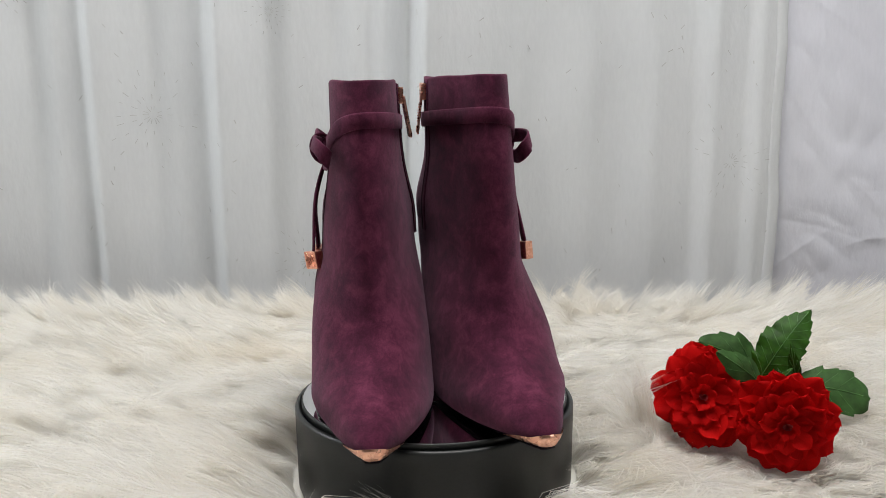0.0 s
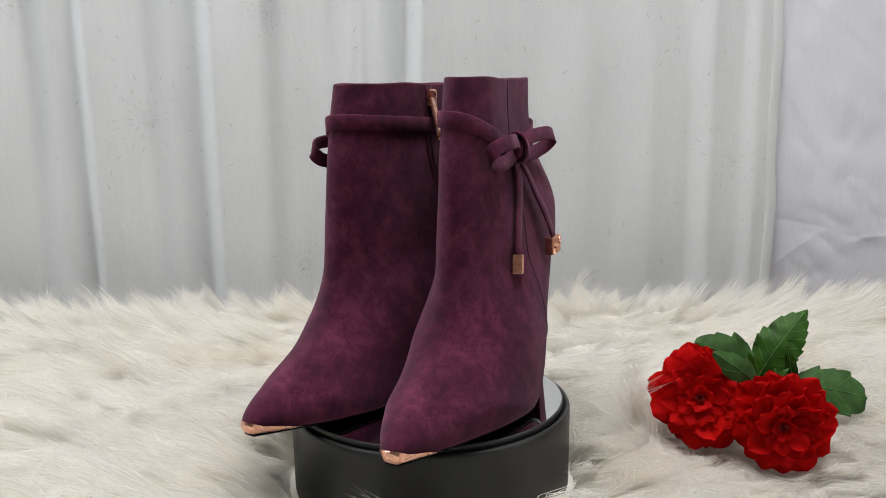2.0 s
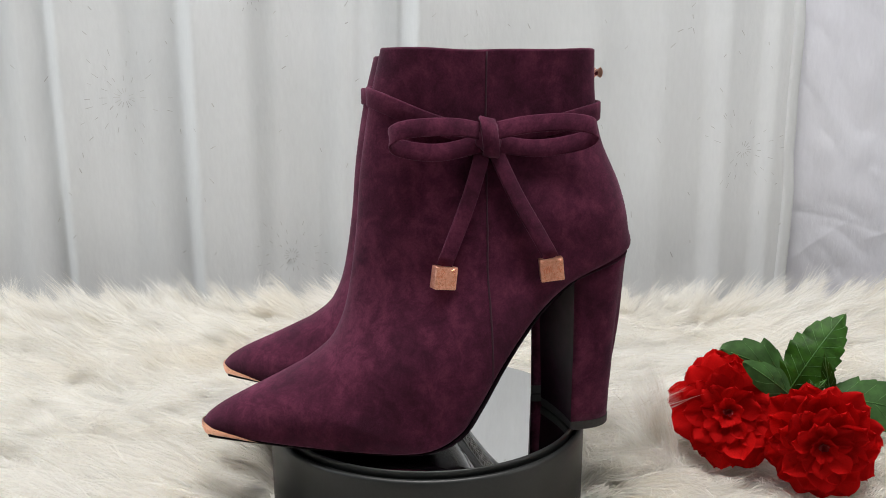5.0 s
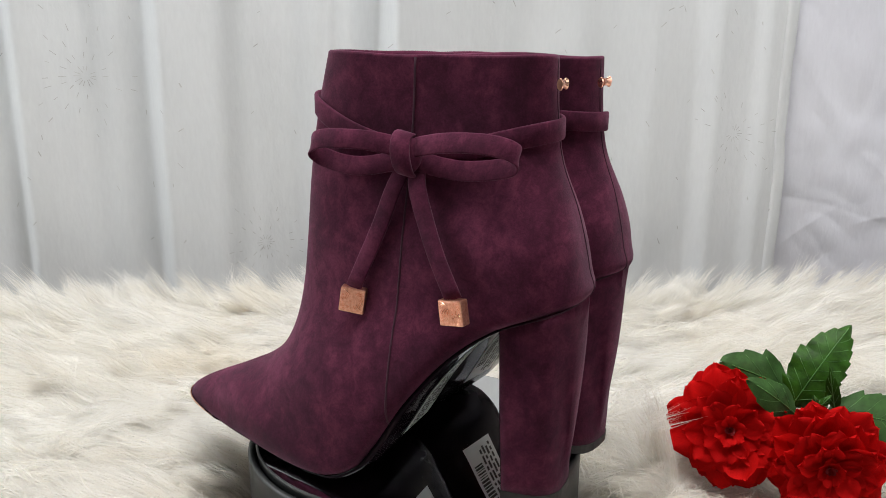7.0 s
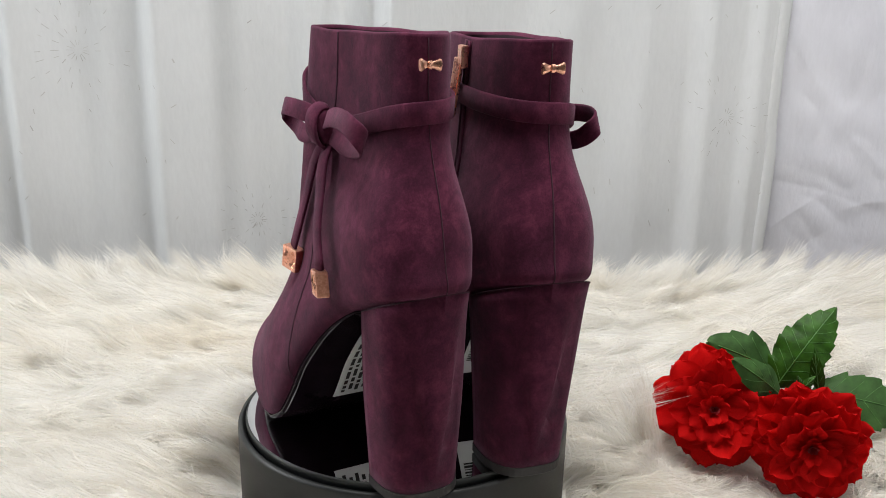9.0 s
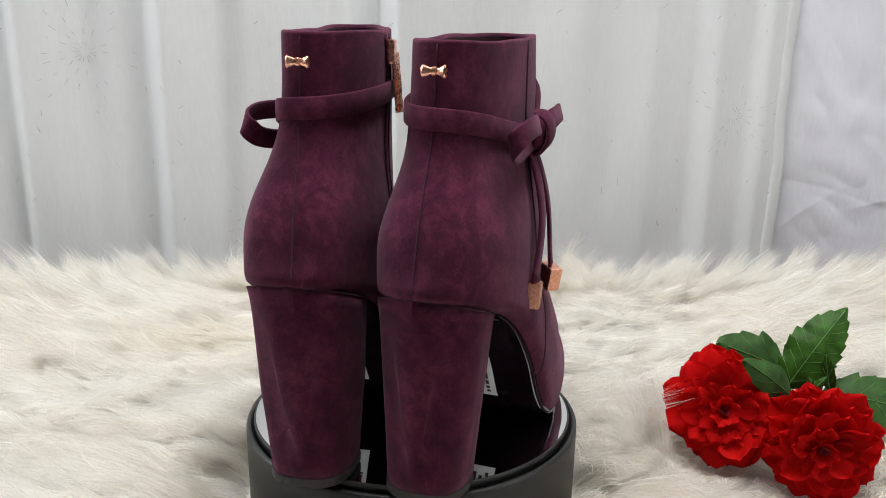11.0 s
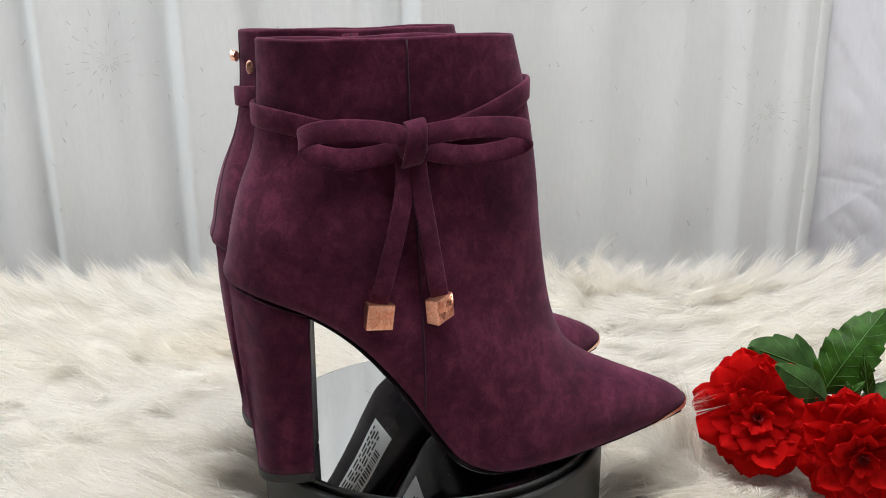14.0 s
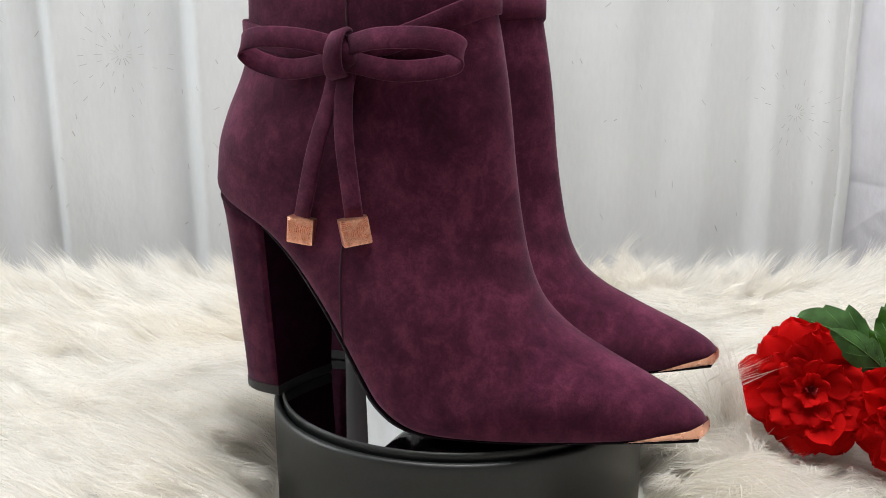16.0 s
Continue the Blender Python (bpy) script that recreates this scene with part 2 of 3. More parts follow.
# ---- curtains ----
# where a fold starts, how wide it rises, how slowly it falls back, how deep it is
FOLDS = [(-0.90, 0.04, 0.10, 0.035), (-0.75, 0.03, 0.12, 0.030), (-0.585, 0.025, 0.07, 0.022), (-0.500, 0.03, 0.06, 0.012), (-0.432, 0.018, 0.14, 0.018), (-0.350, 0.03, 0.05, 0.007),
         (-0.279, 0.022, 0.06, 0.026), (-0.205, 0.03, 0.05, 0.011), (-0.128, 0.03, 0.045, 0.014), (-0.085, 0.02, 0.03, 0.010), (-0.038, 0.020, 0.10, 0.032),
         (0.045, 0.04, 0.06, 0.006), (0.120, 0.05, 0.10, 0.008), (0.215, 0.04, 0.08, 0.006), (0.318, 0.022, 0.06, 0.008), (0.385, 0.016, 0.05, 0.005)]


def fold_depth(x, z):
    y = 0.0
    for at, rise, fall, depth in FOLDS:
        u = x - at - 0.006 * math.sin(2.1 * z + at * 9) - 0.010 * z
        rise = 1.35 * rise
        s = min(1.0, max(0.0, u / rise))
        y -= 1.5 * depth * s * s * (3 - 2 * s) * math.exp(-max(0.0, u - rise) / fall)
    y -= 0.0022 * math.sin(x * 47 + 3 * math.sin(z * 3.1)) + 0.003 * noise.noise((x * 14, z * 4, 3)) + 0.0012 * noise.noise((x * 40, z * 9, 5))
    return 0.502 + y


def curtain():
    xs = np.linspace(-1.3, 0.430, 620)
    zs = np.linspace(-0.70, 0.75, 60)
    front = [[(x, fold_depth(x, z), TOP + z) for x in xs] for z in zs]
    thing = tagged(part("curtain", grid_mesh("curtain", front, CURTAIN)), "white draped curtain with silver dash print behind the fur rug", "curtain")
    hem = [[(x + 0.0012 * math.sin(31 * z) + 0.0016 * noise.noise((2, z * 22, 1)), fold_depth(x, z) - d, TOP + z)
            for x, d in ((0.4185, -0.0004), (0.4195, 0.0010), (0.4225, 0.0018), (0.4275, 0.0020), (0.4320, 0.0016), (0.4338, 0.0), (0.4342, -0.0060))] for z in np.linspace(-0.70, 0.75, 240)]
    part("hem", grid_mesh("hem", hem, CURTAIN), thing, "stitched white hem")
    # printed sunbursts and falling dashes
    verts, faces = [], []

    def dash(x, z, angle, long_, wide):
        d, n = np.array((math.cos(angle), math.sin(angle))), np.array((-math.sin(angle), math.cos(angle)))
        k = len(verts)
        for a, b in ((-1, -0.5), (1, -0.5), (1, 0.5), (-1, 0.5)):
            q = np.array((x, z)) + d * a * long_ / 2 + n * b * wide
            verts.append((q[0], fold_depth(q[0], q[1]) - 0.0012, TOP + q[1]))
        faces.append((k, k + 1, k + 2, k + 3))

    rng = random.Random(4)
    for cx, cz, r in ((-0.343, 0.184, 0.052), (-0.196, 0.305, 0.026), (0.37, 0.12, 0.045), (-0.52, 0.34, 0.04), (-0.16, -0.0, 0.04), (0.30, 0.36, 0.035)):
        for ring, count in ((0.16, 14), (0.42, 16), (0.72, 18), (1.0, 20)):
            for k in range(count):
                if rng.random() < (0.9 if ring < 0.3 else 0.62):
                    a = math.tau * (k + rng.uniform(-0.2, 0.2)) / count
                    dash(cx + r * ring * math.cos(a), cz + r * ring * math.sin(a), a, r * rng.uniform(0.08, 0.15), 0.0006)
    for _ in range(230):
        x, z = rng.uniform(-0.75, 0.425), rng.uniform(-0.06, 0.5)
        dash(x, z, rng.choice((0.9, 1.9, 2.2, 0.6)) + rng.uniform(-0.3, 0.3), rng.uniform(0.003, 0.0075), rng.uniform(0.0006, 0.0011))
    tagged(part("print", mesh_from("print", verts, faces, PRINT, False), thing, "scattered silver dashes and sunbursts"), kind="stuff")


CREASES = random.Random(21)
CREASES = [(CREASES.uniform(0.42, 0.80), CREASES.uniform(-0.05, 0.42), CREASES.uniform(-0.9, 0.9) + (1.57 if k % 4 == 0 else 0.0), CREASES.uniform(0.03, 0.14), CREASES.uniform(0.004, 0.011), CREASES.uniform(-0.0012, 0.0014)) for k in range(46)]


def sheet_depth(x, z):
    # broad waves, soft crumples, and sharp pressed creases of random direction
    y = 0.507 + 0.007 * math.sin(x * 21 + 1.2 * math.sin(z * 4)) - abs(noise.noise((x * 9, z * 7, 8))) * 0.0045 - abs(noise.noise((x * 23 + z * 9, z * 21, 2))) * 0.0022
    for cx, cz, a, long_, wide, deep in CREASES:
        u, v = (x - cx) * math.cos(a) + (z - cz) * math.sin(a), (z - cz) * math.cos(a) - (x - cx) * math.sin(a)
        v += 0.12 * u * u / long_
        if abs(u) < 2 * long_ and abs(v) < 4 * wide:
            y -= deep * math.exp(-(u / long_) ** 2 - abs(v) / wide)
    return y


def sheet():
    xs = np.concatenate((np.linspace(0.38, 0.80, 230), np.linspace(0.81, 1.3, 30)))
    zs = np.concatenate((np.linspace(-0.70, -0.08, 20), np.linspace(-0.075, 0.45, 260), np.linspace(0.46, 0.75, 12)))
    tagged(part("curtain", grid_mesh("curtain", [[(x, sheet_depth(x, z), TOP + z) for x in xs] for z in zs], SHEET)),
           "plain pale grey creased cloth hanging beside the printed curtain", "curtain")


curtain()
sheet()


# ---- turntable ----
def turntable():
    thing = tagged(new("turntable"), "round black motorised turntable standing in the white fur", "turntable")
    thing.matrix_basis = pose(0, 0, TOP - 0.065)
    part("base", disc_profile("base", [(0.094, 0.0), (0.0985, 0.001), (0.0995, 0.004), (0.1, 0.052), (0.1, 0.0595), (0.0992, 0.0612), (0.0975, 0.0616), (0.0965, 0.0605), (0.0962, 0.058)], BODY), thing, "matte black plastic base")
    plate = part("platter", disc_profile("platter", [(0.060, 0.0565), (0.094, 0.0585), (0.0950, 0.0595), (0.0954, 0.0636), (0.0951, 0.0647), (0.0946, 0.0649)], BODY), thing, "black platter that turns")
    part("mirror", disc_profile("mirror", [(0.0942, 0.0640), (0.0942, 0.0650)], GLOSS, 128, False), plate, "mirror glass on the platter")
    return thing, plate


TURNTABLE, PLATTER = turntable()

# ---- boots ----
# stations from the shaft's opening to the toe: front s, z; back or sole s, z; half width; widest place; squareness behind and ahead
STATIONS = [
    (0.1255, 0.2240, 0.0020, 0.2235, 0.0215, 0.50, 2.5, 2.1),
    (0.1315, 0.1990, 0.0010, 0.1975, 0.0220, 0.50, 2.5, 2.1),
    (0.1360, 0.1740, -0.0025, 0.1740, 0.0232, 0.48, 2.4, 2.1),
    (0.1390, 0.1520, -0.0115, 0.1500, 0.0258, 0.45, 2.4, 2.0),
    (0.1415, 0.1240, -0.0177, 0.1235, 0.0292, 0.42, 2.4, 2.0),
    (0.1450, 0.0985, -0.0178, 0.1085, 0.0318, 0.40, 2.4, 1.9),
    (0.1490, 0.0790, 0.0165, 0.0940, 0.0345, 0.36, 4.0, 1.9),
    (0.1545, 0.0655, 0.0395, 0.0775, 0.0368, 0.34, 5.0, 1.9),
    (0.1610, 0.0570, 0.0605, 0.0525, 0.0385, 0.32, 6.0, 1.9),
    (0.1720, 0.0490, 0.0760, 0.0275, 0.0398, 0.22, 5.0, 1.9),
    (0.1820, 0.0440, 0.0880, 0.0120, 0.0402, 0.17, 5.0, 1.9),
    (0.1920, 0.0392, 0.1070, 0.0035, 0.0398, 0.14, 5.0, 1.9),
    (0.2000, 0.0356, 0.1380, 0.0028, 0.0360, 0.14, 5.0, 1.9),
    (0.2110, 0.0308, 0.1740, 0.0046, 0.0270, 0.16, 4.5, 1.9),
    (0.2210, 0.0258, 0.2020, 0.0070, 0.0178, 0.22, 3.5, 2.0),
    (0.2285, 0.0208, 0.2200, 0.0085, 0.0102, 0.34, 2.6, 2.0),
    (0.2318, 0.0165, 0.2295, 0.0095, 0.0045, 0.40, 2.4, 2.0),
]
SMOOTH = np.array(spline(STATIONS, 16 * 12 + 1))


def station(k):
    return np.array([np.interp(k * 12, np.arange(len(SMOOTH)), SMOOTH[:, c]) for c in range(8)])


OUTER = [1.0]


def skin(k, phi, out=0.0):
    """A point of the boot's surface: k runs from the opening to the toe, phi from the front (0) over the outer side (90) to the back."""
    fs, fz, bs, bz, w, u0, pb, pf = station(k)
    w, c = w + out, math.cos(phi)
    if math.sin(phi) > 0:
        pb += float(np.interp(k, (1.5, 3.0, 5.0, 6.0), (0.0, 0.9, 0.9, 0.0))) * (OUTER[0] - 0.8)
    u = 0.5 + 0.5 * c
    if u < u0:
        g = max(0.0, 1 - ((u0 - u) / u0) ** pb) ** (1 / pb)
    else:
        g = max(0.0, 1 - ((u - u0) / (1 - u0)) ** pf) ** (1 / pf)
    f, b = np.array((fs, 0, fz)), np.array((bs, 0, bz))
    axis = (f - b) / max(1e-6, np.linalg.norm(f - b))
    f, b = f + axis * out, b - axis * out
    p = b + (f - b) * u
    # the foot swells more on its outer side, most of all at the heel's corner
    swell = 1 + np.interp(k, (1.5, 3.0, 4.0, 6.0, 9.0, 11.0, 13.0), (0.0, 0.08, 0.13, 0.15, 0.11 * OUTER[0], 0.10 * OUTER[0], 0.0))
    p[1] = w * g * (swell if math.sin(phi) >= 0 else -1)
    return p


def level(z):
    """The station whose section lies about z high, on the shaft."""
    mids = (SMOOTH[:61, 1] + SMOOTH[:61, 3]) / 2
    return float(np.interp(-z, -mids, np.arange(61) / 12))


PHI = [math.tau * i / 72 for i in range(72)]


def ring(k, out=0.0):
    return [skin(k, a, out) for a in PHI]


KNOT = np.array((0.0700, 0.0272, 0.1765))


def boot(label, flip, lean, tall, press):
    OUTER[0] = 1.0 if flip else 1.9

    def made(me):
        # the empty shaft leans a little to its side, and its outer side is pressed in
        for v in me.vertices:
            x, y, z = v.co
            high, mid = min(1.0, max(0.0, (z - 0.09) / 0.11)), min(1.0, max(0.0, (z - 0.05) / 0.05))
            y *= (1 + 0.08 * high) if flip else (1 - 0.10 * mid * (1 - high))
            # the stiff counter swells behind, above the heel
            y += math.copysign(min(1.0, abs(y) / 0.012), y) * 0.0042 * math.exp(-((z - 0.134) / 0.020) ** 2 - (max(0.0, x) / 0.058) ** 4)
            y += lean * z - press * high * (math.sin(math.pi * min(1.0, max(0.0, x / 0.105))) + (0.15 * math.exp(-((x - 0.105) / 0.022) ** 2) if y > 0 else 0.0))
            lip = min(1.0, max(0.0, (z - 0.205) / 0.018))
            v.co = (x, y, z * tall + lip * (0.0004 * math.sin(x * 66 + (2.0 if flip else 0.4)) + 0.0003 * math.sin(x * 120 + y * 90)))
        if flip:
            me.transform(Matrix.Diagonal((1, -1, 1, 1)))
            me.flip_normals()
        return me

    thing = tagged(new("ankle_boot"), label, "boot", "pair of boots on the turntable")
    # upper with its turned-in top edge
    ks = [0.0, 0.04, 0.1] + list(np.linspace(0.2, 15.7, 94)) + [15.85, 16.0]
    rows_ = [ring(0.05, -0.0026), ring(0.0, -0.002), [p + np.array((0, 0, 0.0006)) for p in ring(0.0, -0.0009)]] + [ring(k) for k in ks]
    upper = part("upper", made(grid_mesh("upper", rows_, SUEDE, closed=True, cap_ends=False)), thing, "soft plum suede upper")
    part("lining", made(grid_mesh("lining", [ring(k, -0.0027) for k in (0.05, 0.6, 1.5, 2.5, 3.5, 4.6)], LINING, closed=True)), thing, "dark plum lining inside the shaft")
    # seams
    def down_at(s, k):
        angles = np.radians(np.arange(40, 170, 0.25))
        return min((skin(k, a, 0.0) for a in angles), key=lambda p: abs(p[0] - s))

    line = [down_at(0.0690 + 0.003 * min(1, k / 5), k) for k in np.linspace(0.02, 9.6, 50)]
    line = [p for p in line if abs(p[0] - 0.071) < 0.004]
    part("side_seam", made(tube_mesh("side_seam", line, 0.0006, SEAM)), upper)
    part("back_seam", made(tube_mesh("back_seam", [skin(k, math.radians(180), 0.0001) for k in np.linspace(0.05, 4.9, 40)], 0.00032, SEAM)), upper)
    # heel: follows the counter at the seam and tapers to the tip, with a hollow breast
    OUTSIDE = np.array([skin(5.0, math.radians(a)) for a in np.arange(180, 60, -2.0)])
    INNER = np.array([skin(5.0, -math.radians(a)) for a in np.arange(180, 60, -2.0)])

    def heel_row(h, z0, grow=0.0):
        back, front = -0.0105 - 0.0083 * h - 0.0006 * math.sin(h * math.pi) - grow, 0.0175 + 0.0012 * h + grow
        inner = front + 0.0048                       # the breast lies deeper on the inner side
        row = []

        def half(x):
            low = (0.0205 + grow) * max(0.0, 1 - max(0.0, (0.0175 - x) / (0.0281 + grow)) ** 2.6) ** (1 / 2.6)
            return low + (min(0.0290 - 0.04 * (x + 0.0185), float(np.interp(x, INNER[:, 0], -INNER[:, 1])) + 0.0003) - low) * h ** 1.1

        def outer(x):
            low = (0.0222 + grow) * max(0.0, 1 - max(0.0, (0.0175 - x) / (0.0281 + grow)) ** 3.1) ** (1 / 3.1)
            return low + (min(0.0315 - 0.09 * (x + 0.0185), float(np.interp(x, OUTSIDE[:, 0], OUTSIDE[:, 1])) + 0.0003) - low) * h ** 1.1

        for j in range(25):
            a = math.pi * j / 24
            x = back + ((front if a <= math.pi / 2 else inner) - back) * (1 - math.sin(a))
            row.append([x, (outer(x) if a < math.pi / 2 else -half(x)) if j != 12 else 0.0])
        wide, broad = half(inner), outer(front)
        for j in range(1, 12):
            v = -1 + j / 6
            row.append([inner + (front - inner) * (v + 1) / 2 - 0.0015 * (1 - v * v), (wide if v < 0 else broad) * v])
        out = []
        for x, y in row:
            top = 0.1092 - 0.42 * (x + 0.0184)
            out.append(np.array((x, y, z0 + (top - z0) * h)))
        return out

    heel = part("heel", made(grid_mesh("heel", [heel_row(i / 14, 0.0055) for i in range(15)], SUEDE, closed=True, cap_ends=True)), thing, "tall suede covered block heel")
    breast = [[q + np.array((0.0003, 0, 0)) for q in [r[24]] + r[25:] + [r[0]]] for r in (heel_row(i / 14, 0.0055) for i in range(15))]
    part("heel_breast", made(grid_mesh("heel_breast", breast, BREAST)), heel, "smooth dark plum breast of the heel, its shade put into the colour")
    rim = heel_row(1.0, 0.0055, 0.0)[:25]
    part("heel_seam", made(tube_mesh("heel_seam", rim, 0.00035, SEAM)), heel)
    low = [[p * np.array((1, 1, 0)) + np.array((0, 0, z)) for p in heel_row(0.0, 0.0, g)] for z, g in ((0.0, -0.0004), (0.0008, 0.0003), (0.0054, 0.0004))]
    part("heel_tip", made(grid_mesh("heel_tip", low, RUBBER, closed=True, cap_ends=True, smooth=False)), heel, "black rubber heel tip")
    # sole: a thin band under the upper from the heel's breast to the toe
    def under(k, v, drop):
        fs, fz, bs, bz, w, u0, pb, pf = station(k)
        f, b = np.array((fs, 0, fz)), np.array((bs, 0, bz))
        axis = (b - f) / np.linalg.norm(b - f)
        turn = math.acos(2 * np.interp(k, (6, 12, 14, 16), (0.05, 0.05, 0.07, 0.2)) - 1)
        wide = abs(skin(k, turn if v >= 0 else -turn)[1]) + np.interp(k, (6, 9, 10.5, 16), (-0.0022, -0.0016, 0.0002, 0.0004))
        rise = np.linalg.norm(f - b) * np.interp(k, (6, 12, 16), (0.03, 0.03, 0.08)) * abs(v) ** 4
        q = b + np.array((0, wide * v, 0)) - axis * rise + axis * drop
        q[2] = max(q[2], 0.0001)
        return q

    vs = (-1.0, -0.96, -0.75, -0.4, 0.0, 0.4, 0.75, 0.96, 1.0)
    rows_ = [[under(k, v, -0.0004) for v in vs] + [under(k, v * 0.985, 0.0024) for v in reversed(vs)] for k in np.linspace(6.0, 16.0, 80)]
    sole = part("sole", made(grid_mesh("sole", rows_, SOLE, closed=True, cap_ends=True)), thing, "thin glossy black outsole")
    # paper label under the arch
    def arch(k, v):
        return under(k, v, 0.0027)

    sticker = part("sticker", made(grid_mesh("sticker", [[arch(k, v) for v in np.linspace(-0.36, 0.42, 7)] for k in np.linspace(6.25, 9.2, 14)], LABEL)), sole, "white paper barcode sticker")
    verts, faces = [], []

    def bar(k0, k1, v0, v1):
        n = len(verts)
        for k, v in ((k0, v0), (k1, v0), (k1, v1), (k0, v1)):
            verts.append(under(k, v, 0.0030))
        faces.append((n, n + 1, n + 2, n + 3))

    rng = random.Random(9)
    k = 6.9
    while k < 8.7:
        step = rng.choice((0.02, 0.035, 0.05))
        bar(k, k + step, -0.29, -0.05)
        k += step + rng.choice((0.02, 0.03, 0.045))
    for v in (0.04, 0.13, 0.22, 0.31):
        k = 6.6
        while k < 9.0:
            step = rng.uniform(0.06, 0.22)
            bar(k, min(k + step, 9.1), v - 0.025, v + 0.025)
            k += step + 0.05
    part("sticker_print", made(mesh_from("sticker_print", verts, faces, INK, False)), sole, "black bars of print")
    # metal toe cap
    rows_ = []
    for k in np.linspace(13.8, 16.0, 24):
        reach = np.interp(k, (13.8, 14.4, 15.2, 16.0), (0.05, 0.30, 0.54, 1.0))
        pts = []
        for j in range(25):
            v = -1 + j / 12
            phi = math.acos(2 * (0.02 + (reach - 0.02) * abs(v)) - 1)
            pts.append(skin(k, phi if v >= 0 else -phi, 0.0012))
        rows_.append(pts)
    last = rows_[-1]
    nose = np.array((0.2318, 0, 0.0128))
    for f in (0.92, 0.75, 0.5, 0.25, 0.02):
        rows_.append([nose + (p - nose) * f + np.array((0.0010 * math.sqrt(1 - f * f), 0, 0)) for p in last])
    part("toe_cap", made(grid_mesh("toe_cap", rows_, GOLD)), thing, "rose gold metal toe cap")
    # strap round the ankle
    path, across = [], []
    for i in range(96):
        d = 360 * i / 96
        outer = math.exp(-((min(abs(d - 88), 360 - abs(d - 88))) / 48) ** 2)
        z = 0.1985 - 0.0075 * (0.5 - 0.5 * math.cos(math.radians(d))) - 0.017 * outer
        path.append(skin(level(z), math.radians(d), 0.0016))
        across.append(np.array((0.0, 0.0, 1.0)))
    part("strap", made(ribbon_mesh("strap", path, across, 0.0105, 0.0020, SUEDE, closed=True)), thing, "narrow suede ankle strap")
    # bow
    def loop(points, name_label):
        p = spline([KNOT + np.array(q) for q in points], 44)
        up = [np.array((0.0, -0.30, 1.0))] * 44
        part("bow_loop", made(ribbon_mesh("bow_loop", p, up, 0.0098, 0.0015, SUEDE)), thing, name_label)

    ahead, behind = (1.06, 0.86) if flip else (1.0, 1.0)
    loop([(0.002, 0.002, 0.0030), (0.018 * ahead, 0.0050, 0.0062), (0.036 * ahead, 0.0042, 0.0066), (0.049 * ahead, 0.0008, 0.0048), (0.0540 * ahead, -0.0035, 0.0004),
          (0.048 * ahead, -0.0058, -0.0052), (0.027, -0.0018, -0.0076), (0.002, 0.000, -0.003)], "loose front bow loop")
    loop([(-0.002, 0.002, 0.0030), (-0.020 * behind, 0.0060, 0.0068), (-0.041 * behind, 0.0085, 0.0082), (-0.0550 * behind, 0.0078, 0.0066), (-0.0595 * behind, 0.0045, 0.0026),
          (-0.053 * behind, 0.0012, -0.0030), (-0.028, 0.0002, -0.0066), (-0.002, 0.000, -0.003)], "loose rear bow loop")
    bm = bmesh.new()
    bmesh.ops.create_icosphere(bm, subdivisions=3, radius=1)
    for v in bm.verts:
        c = v.co.copy()
        v.co = Vector((c.x * 0.0072, c.y * 0.0058, c.z * 0.0092)) * (1 + 0.10 * math.sin(3 * c.x + 4 * c.z) + 0.05 * noise.noise(c * 2))
        v.co += Vector(KNOT) + Vector((0, 0.0015, 0))
    knot = part("knot", made(bm_mesh("knot", bm, SUEDE, True)), thing, "tight suede knot")
    wrap = [KNOT + np.array((0.0026 * math.sin(a * 0.5) - 0.0015 + 0.0075 * math.cos(a) * 0.3, 0.0018 + 0.0066 * math.sin(a), 0.0100 * math.cos(a))) for a in np.linspace(-0.35, 3.5, 20)]
    part("wrap", made(ribbon_mesh("wrap", wrap, [np.array((1.0, 0.1, 0.25))] * 20, 0.0095, 0.0020, SUEDE)), knot)
    # tie ends with engraved metal blocks
    ends = ((0.0969, 0.0350, 0.1010), (0.0375, 0.0432, 0.1045)) if not flip else ((0.0800, 0.0402, 0.0975), (0.0508, 0.0392, 0.0955))
    for j, (s, y, z) in enumerate(ends):
        tip = np.array((s, y, z))
        mid = (KNOT + tip) / 2 + np.array((0.0, 0.003 if flip else 0.001, 0.0))
        p = spline([KNOT + np.array((0.002 if j == 0 else -0.004, -0.001, -0.006)), KNOT * 0.75 + tip * 0.25 + np.array((0, 0.0015, 0)), mid, tip + np.array((0, 0, 0.006))], 18)
        turn = np.array((1.0, -0.15 if j == 0 else 0.15, 0.25 * (1 if j == 0 else -1)))
        tie = part("tie_end", made(ribbon_mesh("tie_end", p, [turn] * 18, 0.0088, 0.0018, SUEDE)), thing, "hanging suede tie end")
        bm = box_bm(0.0132, 0.0070, 0.0128, 0.0007)
        tilted = Matrix.Translation(tip) @ pose(0, 0, 0, 0, -8 if j == 0 else 7, (-42 if flip else 14) if j == 0 else -10)
        bm.transform(tilted)
        block = part("metal_block", made(bm_mesh("metal_block", bm, KNURL)), tie, "square engraved rose gold block")
        lines = bmesh.new()
